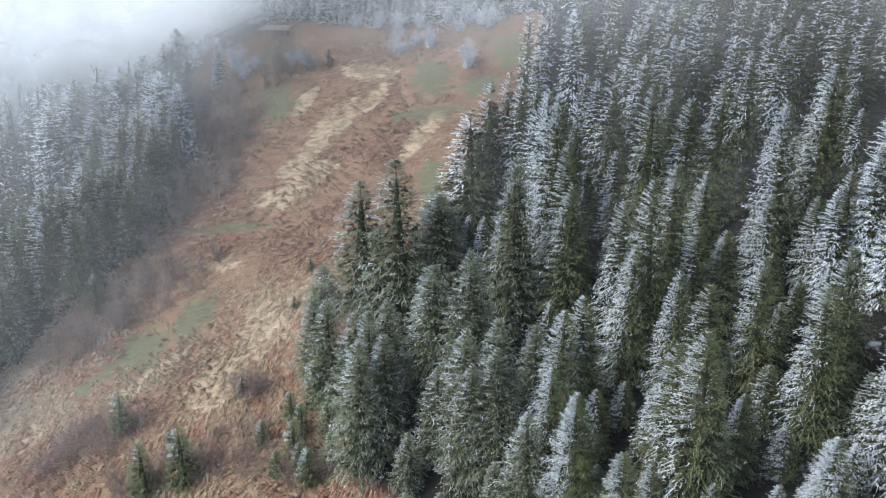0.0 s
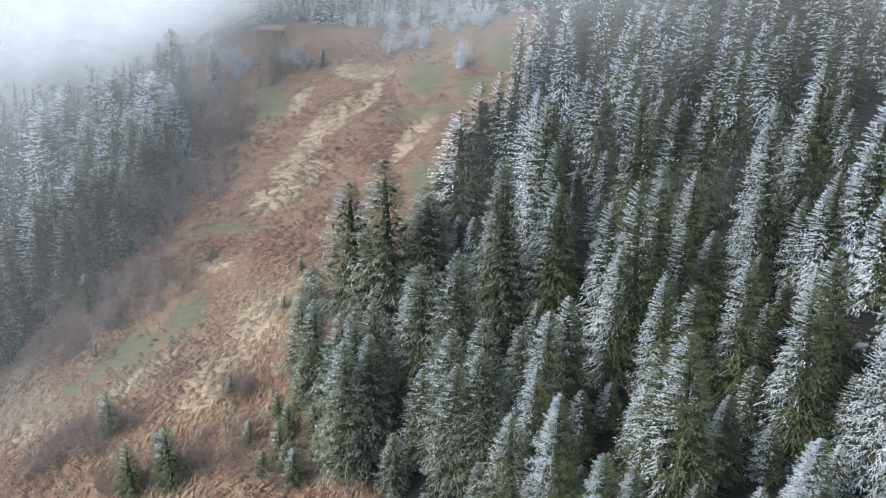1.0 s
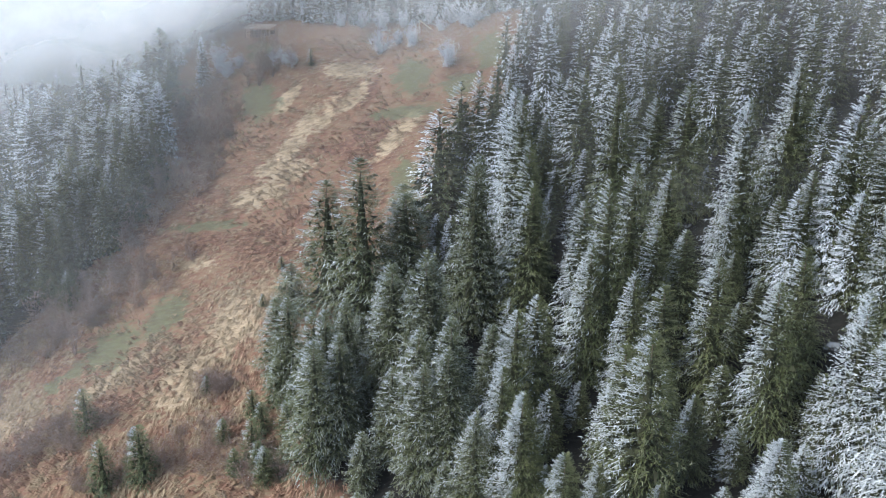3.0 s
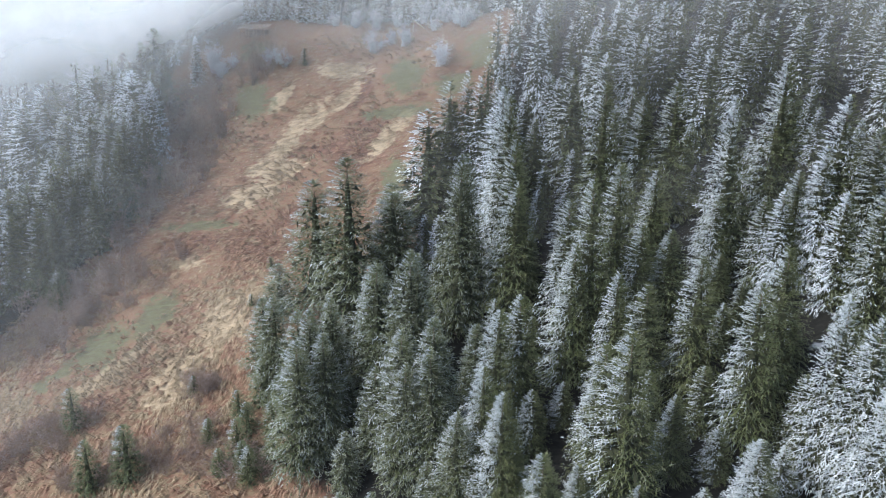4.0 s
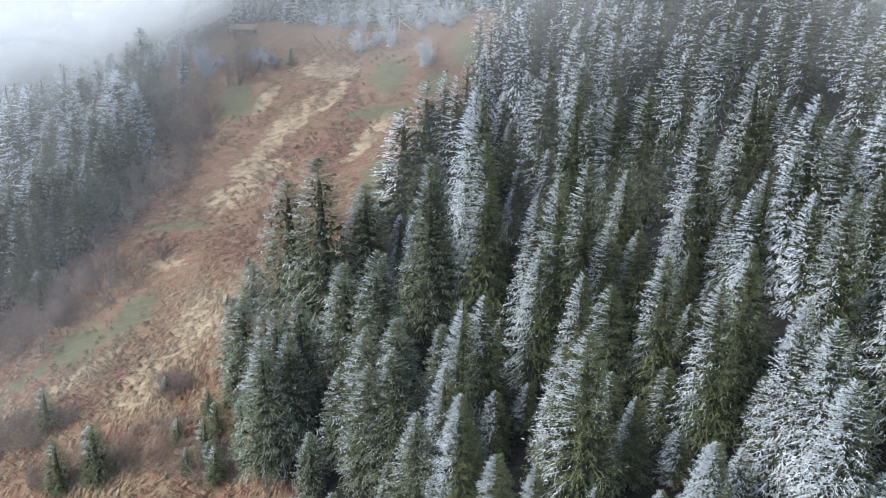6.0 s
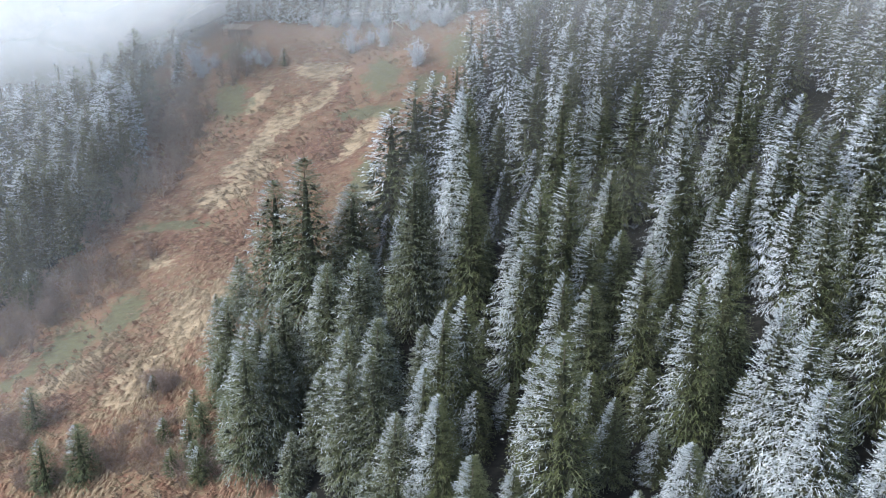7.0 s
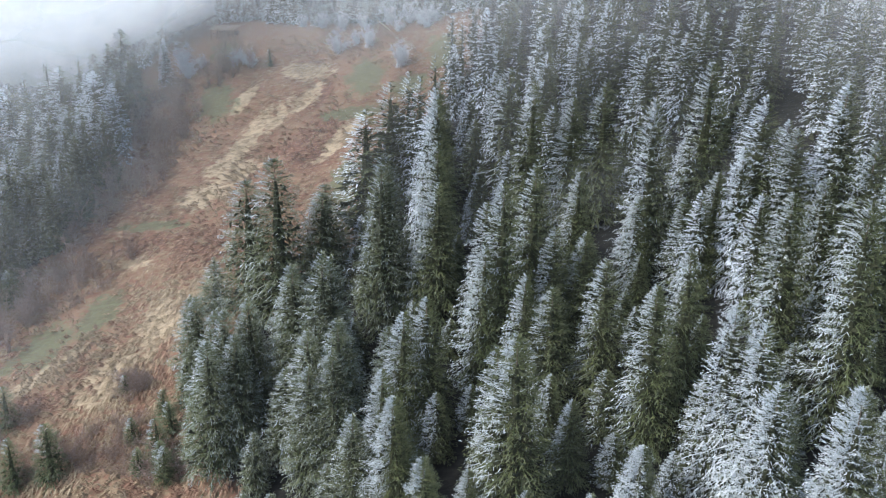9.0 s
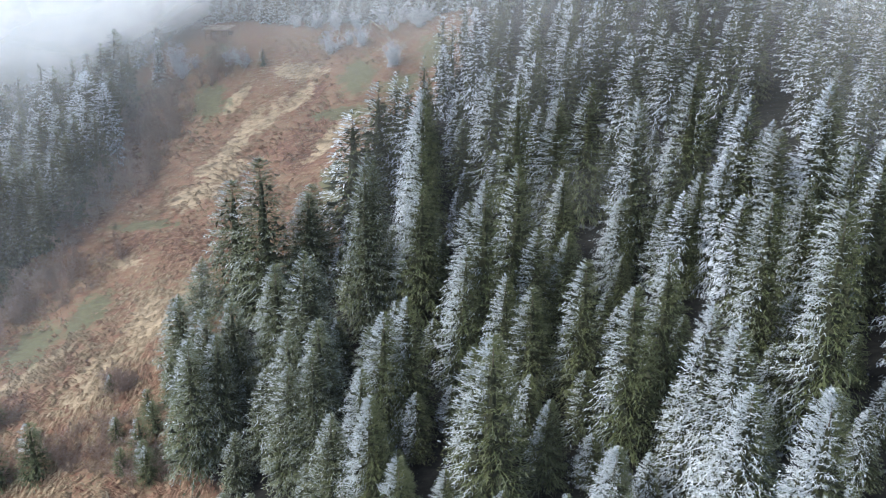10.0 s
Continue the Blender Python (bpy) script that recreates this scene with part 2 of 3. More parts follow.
def mesh_of(name, verts, faces, mat, floats=(), smooth=False):
    me = bpy.data.meshes.new(name)
    verts = np.asarray(verts, np.float32)
    faces = np.asarray(faces, np.int32)
    k = faces.shape[1]
    me.vertices.add(len(verts))
    me.vertices.foreach_set("co", verts.ravel())
    me.loops.add(faces.size)
    me.loops.foreach_set("vertex_index", faces.ravel())
    me.polygons.add(len(faces))
    me.polygons.foreach_set("loop_start", np.arange(0, faces.size, k, dtype=np.int32))
    me.polygons.foreach_set("use_smooth", np.full(len(faces), smooth))
    for key, values in floats:
        me.attributes.new(key, "FLOAT", "POINT").data.foreach_set("value", np.asarray(values, np.float32))
    me.materials.append(mat)
    me.update()
    me.validate()
    return me


def grid(xs, ys):
    X, Y = np.meshgrid(xs, ys)
    a = (np.arange(len(ys) - 1)[:, None] * len(xs) + np.arange(len(xs) - 1)[None, :]).ravel()
    return X.ravel(), Y.ravel(), np.stack([a, a + 1, a + 1 + len(xs), a + len(xs)], 1)


def axis(core0, core1, step, lo, hi):
    mid = list(np.arange(core0, core1 + step / 2, step))
    up, d = [], step
    while (up[-1] if up else core1) < hi:
        d *= 1.18
        up.append((up[-1] if up else core1) + d)
    down, d = [], step
    while (down[-1] if down else core0) > lo:
        d *= 1.18
        down.append((down[-1] if down else core0) - d)
    return np.array(down[::-1] + mid + up)


def build_ground():
    x, y, f = grid(axis(-84, 34, 0.8, -1600, 1600), axis(78, 238, 0.8, -1200, 1800))
    near = (np.abs(x) < 140) & (y > 20) & (y < 330)
    bump = np.array([noise.noise((a * 0.09, b * 0.09, 3.1)) * 0.7 + noise.noise((a * 0.45, b * 0.45, 1.7)) * 0.13 if k else 0.0 for a, b, k in zip(x, y, near)])
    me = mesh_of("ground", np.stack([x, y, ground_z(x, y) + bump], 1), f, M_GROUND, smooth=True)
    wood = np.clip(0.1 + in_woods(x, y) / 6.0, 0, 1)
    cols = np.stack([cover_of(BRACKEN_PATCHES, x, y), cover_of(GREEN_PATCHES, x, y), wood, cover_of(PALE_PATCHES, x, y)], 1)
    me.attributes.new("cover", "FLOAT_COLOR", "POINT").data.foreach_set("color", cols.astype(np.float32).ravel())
    return tagged(new("ground", me), "steep hillside meadow of withered straw grass and red-brown bracken", "ground", kind="structure")


build_ground()


# ---- plants ----
WIND = (-1.0, 0.0)  # the rime's side


class Soup:
    """Loose triangles with a tip weight and a windward weight for each corner."""

    def __init__(self):
        self.v, self.t = [], []

    def tri(self, a, b, c, ta, tb, tc):
        self.v += [a, b, c]
        self.t += [ta, tb, tc]

    def arrays(self):
        v = np.array(self.v, np.float32)
        r = np.hypot(v[:, 0], v[:, 1]) + 0.15
        high = v[:, 2] / max(0.1, float(v[:, 2].max())) - 0.55
        return v, np.array(self.t, np.float32), (v[:, 0] * WIND[0] + v[:, 1] * WIND[1]) / r + 0.9 * high


def spruce_soup(seed, height, radius, levels, per, pairs, extra, wide, bare=0.04, droop=1.0, sparse=0.0):
    """Whorls of arched boughs, each a fan of drooping side twigs, round an inner crown painted dark for its shade.
    Returns corners, tip and windward weights.
    """
    r = np.random.default_rng(seed)
    z0, top = bare * height, 0.985 * height
    p1, p2, p3 = r.uniform(0, 6.28, 3)

    def lobe(a, u):
        return 0.97 + 0.10 * np.sin(3 * a + p1 + 9 * u) + 0.08 * np.sin(5 * a + p2 - 17 * u) + 0.06 * np.sin(44 * u + p3 + 2 * np.sin(a))

    def outline(u):
        return (1 - u) ** 0.66 * np.minimum(1.0, 0.74 + 1.8 * u)

    U, A = [], []
    for i in range(levels):
        u = (i + 0.75 * r.random()) / levels
        count = max(5, round(per * (0.9 + 0.1 * (1 - u))))
        turn = r.random() * math.tau
        for k in range(count):
            if r.random() >= 0.5 * sparse:
                U.append(u)
                A.append(turn + (k + r.uniform(-0.32, 0.32)) * math.tau / count)
    U, A = np.array(U) ** 0.95, np.array(A)
    n = len(U)
    ca, sa2 = np.cos(A), np.sin(A)
    L = radius * outline(U) * lobe(A, U) * r.uniform(0.76, 1.06, n) + 0.12
    Z = z0 + (top - z0) * U + r.uniform(-0.5, 0.5, n) * height / levels
    rise = 0.78 * U - 0.10 + r.normal(0, 0.09, n)
    sag = 0.46 * droop * (1 - U) ** 0.7 * r.uniform(0.7, 1.3, n)
    lift = 0.20 * (1 - U) * r.uniform(0.5, 1.5, n)

    def at(q, side=0.0, fall=0.0):
        w = (slice(None),) + (None,) * (np.ndim(q) - 1) if np.ndim(q) else slice(None)
        h = L[w] * q
        return np.stack(np.broadcast_arrays(ca[w] * h - sa2[w] * side, sa2[w] * h + ca[w] * side,
                                            Z[w] + L[w] * (rise[w] * q - sag[w] * q * q + lift[w] * q ** 4) - fall), -1)

    corners, tips = [], []

    def tris(a, b, c, ta, tb, tc):
        v = np.stack([a, b, c], -2)
        corners.append(v.reshape(-1, 3, 3))
        t = np.stack(np.broadcast_arrays(ta, tb, tc), -1)
        tips.append(np.broadcast_to(t, v.shape[:-1]).reshape(-1, 3))
        owner.append(np.broadcast_to(np.arange(n).reshape((n,) + (1,) * (v.ndim - 3)), v.shape[:-2]).ravel())

    owner = []
    one = np.ones(n)
    w = 0.018 * wide + 0.008 * L
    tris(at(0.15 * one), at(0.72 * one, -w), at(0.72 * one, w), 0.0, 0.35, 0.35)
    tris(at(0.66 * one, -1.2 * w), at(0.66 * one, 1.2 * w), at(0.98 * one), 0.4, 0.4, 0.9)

    def twigs(q, off, reach, out, aside, fall, ta, tb):
        """Narrow blades from points on or beside the boughs, each turned its own way."""
        LL = L[:, None]
        half = (0.034 + 0.006 * LL) * wide * r.uniform(0.8, 1.3, q.shape)
        turn = r.uniform(0, math.pi, q.shape)
        dq, ds = half * np.cos(turn) / LL, half * np.sin(turn)
        tip = at(q + out * reach / LL, off + aside * reach, fall * reach)
        tris(at(q - dq, off - ds), at(q + dq, off + ds, 0.3 * half), tip, ta, ta, tb)

    flat = 1.05 - 0.5 * U[:, None]
    for sgn in (-1, 1):
        q = 0.2 + 0.8 * ((np.arange(pairs) + r.random((n, pairs))) / pairs) ** 0.8
        reach = (0.17 + 0.12 * L[:, None] * (1.2 - q)) * r.uniform(0.6, 1.4, (n, pairs)) * wide ** 0.3
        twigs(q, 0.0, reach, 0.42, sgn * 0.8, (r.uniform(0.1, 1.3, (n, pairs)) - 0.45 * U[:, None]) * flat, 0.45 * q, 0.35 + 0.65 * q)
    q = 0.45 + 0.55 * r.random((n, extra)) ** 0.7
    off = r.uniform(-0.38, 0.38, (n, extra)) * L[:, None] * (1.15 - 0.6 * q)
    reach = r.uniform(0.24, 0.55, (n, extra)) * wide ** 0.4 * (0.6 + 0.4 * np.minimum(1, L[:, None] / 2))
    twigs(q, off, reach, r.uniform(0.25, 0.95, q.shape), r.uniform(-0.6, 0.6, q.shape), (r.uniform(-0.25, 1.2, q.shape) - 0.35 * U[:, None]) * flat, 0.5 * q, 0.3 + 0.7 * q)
    v, t = np.concatenate(corners), np.concatenate(tips)
    owner = np.concatenate(owner)
    side = (ca * WIND[0] + sa2 * WIND[1]) + r.normal(0, 0.16, n) + 0.7 * (U - 0.5)
    side = np.repeat(side[owner][:, None], 3, 1)

    # dense ragged hull added as inner crown, its colour dark for the shade there
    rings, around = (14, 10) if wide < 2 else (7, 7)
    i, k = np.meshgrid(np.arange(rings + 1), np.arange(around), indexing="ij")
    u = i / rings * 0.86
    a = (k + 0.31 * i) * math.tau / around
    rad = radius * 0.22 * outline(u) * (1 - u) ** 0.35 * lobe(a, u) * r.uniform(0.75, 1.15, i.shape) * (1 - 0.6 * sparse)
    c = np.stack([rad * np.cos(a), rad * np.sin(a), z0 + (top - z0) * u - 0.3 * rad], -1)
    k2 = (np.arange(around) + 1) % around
    # loose twigs inside the crown, painted dark for the same shade
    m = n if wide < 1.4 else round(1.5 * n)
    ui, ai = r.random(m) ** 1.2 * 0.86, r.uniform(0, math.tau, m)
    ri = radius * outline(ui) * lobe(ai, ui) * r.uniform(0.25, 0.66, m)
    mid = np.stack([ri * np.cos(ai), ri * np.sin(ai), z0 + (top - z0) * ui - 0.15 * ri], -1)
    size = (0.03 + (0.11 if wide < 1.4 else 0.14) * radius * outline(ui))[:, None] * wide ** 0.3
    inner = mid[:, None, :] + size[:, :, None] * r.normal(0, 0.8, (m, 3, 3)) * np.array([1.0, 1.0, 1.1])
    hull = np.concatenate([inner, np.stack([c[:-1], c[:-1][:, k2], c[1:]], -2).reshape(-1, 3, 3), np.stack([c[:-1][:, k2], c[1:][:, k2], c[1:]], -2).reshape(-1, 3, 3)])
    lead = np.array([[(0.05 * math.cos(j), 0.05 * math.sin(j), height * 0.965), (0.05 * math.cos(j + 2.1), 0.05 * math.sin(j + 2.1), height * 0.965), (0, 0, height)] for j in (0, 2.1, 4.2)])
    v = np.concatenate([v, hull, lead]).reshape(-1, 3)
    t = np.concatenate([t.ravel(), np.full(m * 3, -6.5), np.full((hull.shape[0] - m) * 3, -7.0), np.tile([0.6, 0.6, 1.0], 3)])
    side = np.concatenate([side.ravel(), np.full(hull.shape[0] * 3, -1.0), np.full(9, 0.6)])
    return v.astype(np.float32), t.astype(np.float32), side.astype(np.float32)


def pole(points, radii, sides=6):
    """A tapered bent pole along points."""
    bm = bmesh.new()
    rings = []
    for i, p in enumerate(points):
        p = Vector(p)
        d = (Vector(points[min(i + 1, len(points) - 1)]) - Vector(points[max(i - 1, 0)])).normalized()
        e = d.orthogonal().normalized()
        g = d.cross(e)
        rings.append([bm.verts.new(p + radii[i] * (e * math.cos(k * math.tau / sides) + g * math.sin(k * math.tau / sides))) for k in range(sides)])
    for a, b in zip(rings, rings[1:]):
        for k in range(sides):
            bm.faces.new((a[k], a[(k + 1) % sides], b[(k + 1) % sides], b[k]))
    bm.faces.new(rings[0][::-1])
    bm.faces.new(rings[-1])
    return bm


def part(name, data, mat, parent, label=""):
    if isinstance(data, bmesh.types.BMesh):
        me = bpy.data.meshes.new(name)
        data.to_mesh(me)
        data.free()
        me.materials.append(mat)
    else:
        me = data
    ob = new(name, me)
    ob.parent = parent
    if label:
        tagged(ob, label)
    return ob


def soup_mesh(name, soup, mat):
    v, tip, side = soup
    return mesh_of(name, v, np.arange(len(v)).reshape(-1, 3), mat, (("tip", tip), ("windward", side)))


RIME_WORDS = ("tall dark green spruce with a thin dusting of rime", "tall green spruce with white rime on its windward side", "tall spruce coated heavily in white rime", "spruce wholly white with thick rime", "tall grey-green spruce frosted all over with thin rime", "tall spruce white with rime to windward, green to leeward")


def spruce_template(seed, level, detail):
    """A 20 m spruce, its foot at the origin."""
    rng = random.Random(seed)
    tree = new("spruce_tree")
    trunk = pole([(0, 0, -1.2), (0.05, 0, 6), (0.0, 0.04, 13), (0, 0, 18.6)], [0.27, 0.2, 0.12, 0.03], 6)
    part("trunk", trunk, M_BARK, tree, "grey-brown bark trunk")
    soup = spruce_soup(seed, 20.0, rng.uniform(4.4, 5.0), *detail, bare=0.05, droop=rng.uniform(0.7, 1.3))
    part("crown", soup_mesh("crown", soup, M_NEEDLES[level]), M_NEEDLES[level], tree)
    tagged(tree, RIME_WORDS[level], "spruce tree", "spruces of the hillside wood")
    return tree


# whorls, boughs in a whorl, pairs of twigs, further twigs, breadth of a twig
NEAR, FINE, MIDDLE, MEDIUM = (62, 9, 6, 19, 0.90), (50, 9, 5, 10, 1.18), (42, 8, 4, 7, 1.5), (38, 8, 3, 4, 1.9)
TEMPLATES = {}
for level in range(6):
    for v in range(3):
        for k, detail in enumerate((FINE, MIDDLE, MEDIUM, NEAR)):
            TEMPLATES[level, v, k] = spruce_template(100 * k + 10 * v + level, level, detail)
PARKED = list(TEMPLATES.values())

# ---- the woods: trees that stand out, then the stand between them ----
EDGE_SPRUCES = [
    (-6.6, 117.5, 27.0), (-13.0, 122.7, 22.1), (12.2, 110.1, 26.0), (-0.4, 124.7, 16.3), (3.9, 96.8, 24.0),
    (5.5, 98.5, 21.9), (-16.7, 105.5, 16.5), (-0.1, 91.2, 13.7), (4.0, 86.7, 17.3), (7.8, 85.8, 18.9),
    (10.9, 79.6, 15.9), (8.0, 89.0, 20.5), (-0.6, 100.8, 20.8), (3.6, 89.7, 19.5), (10.8, 108.6, 27.4),
]
SLOPE_SPRUCES = [
    (19.1, 111.1, 25.6), (33.4, 120.3, 25.0), (39.4, 120.9, 20.6), (33.1, 103.4, 23.4), (19.1, 107.9, 21.6),
    (28.8, 97.7, 26.2), (26.5, 103.8, 19.7), (39.9, 111.0, 15.6), (16.2, 112.6, 8.5), (18.8, 90.7, 18.8),
    (15.8, 88.9, 19.3), (29.8, 75.9, 24.3), (31.3, 91.8, 17.4), (34.5, 89.5, 16.8), (20.1, 70.0, 18.5),
    (40.3, 100.5, 14.1), (49.8, 108.7, 24.3), (44.5, 120.4, 21.7), (47.8, 102.5, 7.2), (45.5, 81.8, 20.2),
    (50.4, 86.7, 19.3), (36.3, 79.9, 10.8), (16.2, 76.8, 19.5),
]
HIGH_SPRUCES = [
    (12.2, 140.7, 22.4), (14.5, 138.4, 22.0), (17.9, 126.8, 25.3), (26.7, 157.4, 21.4), (36.5, 151.2, 17.6),
    (43.4, 164.0, 14.4), (44.7, 152.7, 18.5), (54.6, 143.2, 15.0), (64.6, 140.3, 17.0), (60.3, 141.3, 16.5),
    (68.8, 133.7, 18.4), (58.6, 114.6, 23.8), (75.6, 138.5, 14.4), (60.9, 137.4, 16.1), (83.3, 137.3, 14.6),
    (81.5, 119.5, 14.1),
]
EAST_SPRUCES = [
    (62.7, 103.6, 23.9), (66.6, 101.2, 20.1), (60.4, 102.0, 18.7), (51.5, 75.0, 22.5), (53.9, 72.7, 22.0),
    (53.6, 103.6, 12.9), (61.3, 97.4, 15.6), (62.2, 89.7, 21.0), (55.4, 101.7, 14.6), (70.0, 89.0, 25.1),
    (65.4, 78.3, 26.9), (69.0, 96.0, 16.4), (57.6, 59.9, 26.2), (70.0, 112.3, 13.7), (72.4, 102.9, 23.3),
]
WEST_SPRUCES = [
    (-61.4, 211.7, 13.4), (-68.4, 184.7, 22.5), (-80.5, 148.4, 21.6), (-76.1, 157.2, 20.9), (-70.7, 205.7, 21.9),
    (-84.7, 217.3, 16.0), (-88.7, 181.7, 25.8), (-72.9, 169.4, 22.8), (-81.6, 193.5, 21.8), (-92.0, 177.6, 25.6),
    (-80.5, 175.1, 21.7), (-70.0, 173.5, 21.6), (-73.2, 203.3, 20.3), (-67.8, 182.2, 23.6), (-74.6, 228.2, 17.1),
]


LOWER_SPRUCES = [
    (-19.6, 110.8, 12.9), (-11.8, 99.6, 17.8), (-7.3, 101.2, 17.3), (-1.5, 103.8, 18.5), (13.4, 94.6, 13.1),
    (14.0, 83.1, 17.5), (41.1, 89.4, 18.7), (25.9, 95.7, 19.7), (27.9, 78.7, 20.6), (24.4, 74.8, 10.6),
    (41.9, 69.6, 14.4), (35.6, 99.6, 16.7), (47.6, 105.6, 13.3), (57.6, 103.8, 15.3), (53.6, 67.8, 20.0),
    (-10.6, 92.4, 19.5), (-7.2, 94.0, 18.0), (-9.9, 96.5, 20.0),
]
UPPER_SPRUCES = [
    (-20.2, 123.6, 9.1), (0.0, 119.4, 18.2), (20.1, 160.5, 15.1), (30.0, 133.5, 21.3), (49.2, 148.7, 19.5),
    (45.9, 148.0, 14.7), (53.5, 133.0, 17.8), (8.9, 140.3, 21.9), (5.3, 133.9, 21.6), (18.1, 120.3, 27.7),
    (36.7, 146.6, 20.5),
]

rng = random.Random(41)


def rime_level(x, y, r):
    z = z_at(x, y)
    if z > 41.5 and -60 < x < 28:
        return 3 if r > (0.15 if top_wood(x, y) < 4 else 0.6) else 5
    if math.hypot(x - 30, y - 154) < 4:
        return 0
    if (x > 36 and y < 77) or math.hypot(x - 49.8, y - 108.7) < 1:
        return 2
    if x < -50:
        return (3 if r > 0.8 else 5 if r > 0.5 else 1) if y > 180 else (5 if r > 0.75 else 1) if y > 165 else 4 if r > 0.45 else 1 if r > 0.2 else 0
    if x < 5 and y < 130 or x < 14 and y < 112:
        return 4 if r < 0.9 or x < 0 else 1
    if x < 22 and y > 122:
        return 5 if r > 0.4 else 1
    if x > 60 and y > 92:
        return 5 if r > 0.1 else 1
    if x > 55:
        r += 0.25
    score = 0.3 + 0.5 * r + 0.42 * min(1, max(0, (z - 30) / 14))
    return 0 if score < (0.60 if y < 122 and x < 45 else 0.46) else 1 if score < (0.80 if y < 122 else 0.67) else 5


spots = []  # x, y, height
for listed in (EDGE_SPRUCES, SLOPE_SPRUCES, HIGH_SPRUCES, EAST_SPRUCES, WEST_SPRUCES, LOWER_SPRUCES, UPPER_SPRUCES):
    spots += listed
for k in range(24):  # the white treeline above the meadow
    x = -58 + 3.4 * k + rng.uniform(-0.8, 0.8)
    spots.append((x, float(np.interp(x, TOP_X, TOP_Y)) + rng.uniform(0.5, 4.0), rng.uniform(7.0, 14.0)))
fixed = len(spots)


def crowded(x, y, gap):
    return any((x - a) ** 2 + (y - b) ** 2 < gap * gap for a, b, _ in spots)


def seen_strip(x, y):
    return -0.72 * y - 8 < x < 0.62 * y + 36


fill = []
step = 5.0
places = [(-260 + (i + (j % 2) * 0.5 + rng.uniform(-0.38, 0.38)) * step, 48 + (j + rng.uniform(-0.38, 0.38)) * step) for j in range(45) for i in range(78)]
places += [(rng.uniform(-130, -58), rng.uniform(125, 245)) for _ in range(900)]  # the west wood stands closer
for x, y in places:
    gap = 3.7 if x < -50 else 3.7 if x < 72 and y < 130 else 5.1 if x > 28 else 5.0
    if not seen_strip(x, y) or in_woods(x, y) < 0.8 or crowded(x, y, gap):
        continue
    h = rng.uniform(5.5, 10.5) if -30 < x < 72 and y < 130 else rng.uniform(15.0, 21.0) if x < -50 and y < 200 else rng.uniform(12.0, 18.5)
    if top_wood(x, y) > 0 and -66 < x < 26:
        h *= 0.85
    fill.append((x, y, h))
    spots.append((x, y, h))

order = [(x, y, h, True) for x, y, h in spots[:fixed]] + sorted([(x, y, h, False) for x, y, h in fill], key=lambda s: math.hypot(s[0] - 14, s[1]) - (70 if s[1] < 215 and west_wood(s[0], s[1]) < 16 and s[0] < -50 else 0))
SINGLE = 350
far_v, far_tip, far_side = ([[] for _ in M_NEEDLES] for _ in range(3))
FAR = [spruce_soup(900 + k, 20.0, 3.9, 20, 6, 2, 2, 2.5) for k in range(4)]
DIM = [spruce_soup(950 + k, 20.0, 3.9, 12, 5, 1, 1, 4.0) for k in range(4)]
for k, (x, y, h, known) in enumerate(order):
    level = rime_level(x, y, rng.random())
    s, a = h / 19.5, rng.uniform(-0.35, 0.35) + (0.5 if x < -50 else 0.3 if x < 5 and y < 130 else 0)
    wide = s ** 0.6 * rng.uniform(0.95, 1.22)
    if z_at(x, y) > 40 and x < 28:  # slender crowns where the mist hangs
        wide *= 0.85
    elif known and x < 10:  # broad crowns along the meadow's edge
        wide *= 1.55 if y > 112 else 1.12
    if k < SINGLE:
        away = math.hypot(x - 14, y)
        fine = 3 if away < 77 else 0 if away < 92 or (known and away < 132) else 1 if away < 120 else 2
        if not known:  # lower trees between the tall ones
            fine = {3: 1, 0: 1}.get(fine, 2)
        src = TEMPLATES[level, rng.randrange(3), fine]
        t = copy_thing(src, Matrix.LocRotScale((x, y, z_at(x, y) - 0.1), Euler((rng.uniform(-0.02, 0.02), rng.uniform(-0.02, 0.02), a)), None))
        t.scale = (wide, wide, s)
    else:
        v, tip, side = (FAR if x > 15 and y < 185 else DIM)[rng.randrange(4)]
        c, q = math.cos(a), math.sin(a)
        w = np.stack([(v[:, 0] * c - v[:, 1] * q) * wide + x, (v[:, 0] * q + v[:, 1] * c) * wide + y, v[:, 2] * s + z_at(x, y)], 1)
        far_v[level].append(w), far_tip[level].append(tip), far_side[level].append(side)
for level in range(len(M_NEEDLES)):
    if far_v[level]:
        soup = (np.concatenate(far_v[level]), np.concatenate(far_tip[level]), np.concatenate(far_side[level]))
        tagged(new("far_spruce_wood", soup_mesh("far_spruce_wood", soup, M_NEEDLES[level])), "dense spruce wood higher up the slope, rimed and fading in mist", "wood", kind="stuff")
for t in PARKED:
    for o in (*t.children_recursive, t):
        bpy.data.objects.remove(o)


# ---- young spruces in the meadow ----
def young_spruce(seed, level_mat):
    tree = new("young_spruce")
    part("trunk", pole([(0, 0, -0.3), (0, 0, 3.0), (0, 0, 7.4)], [0.11, 0.08, 0.02], 5), M_BARK, tree)
    part("crown", soup_mesh("crown", spruce_soup(seed, 8.0, 2.35, 26, 8, 5, 8, 0.85, bare=0.02, droop=0.5), level_mat), level_mat, tree)
    return tagged(tree, "young green spruce standing in withered meadow grass", "spruce tree", "young spruces of the meadow")


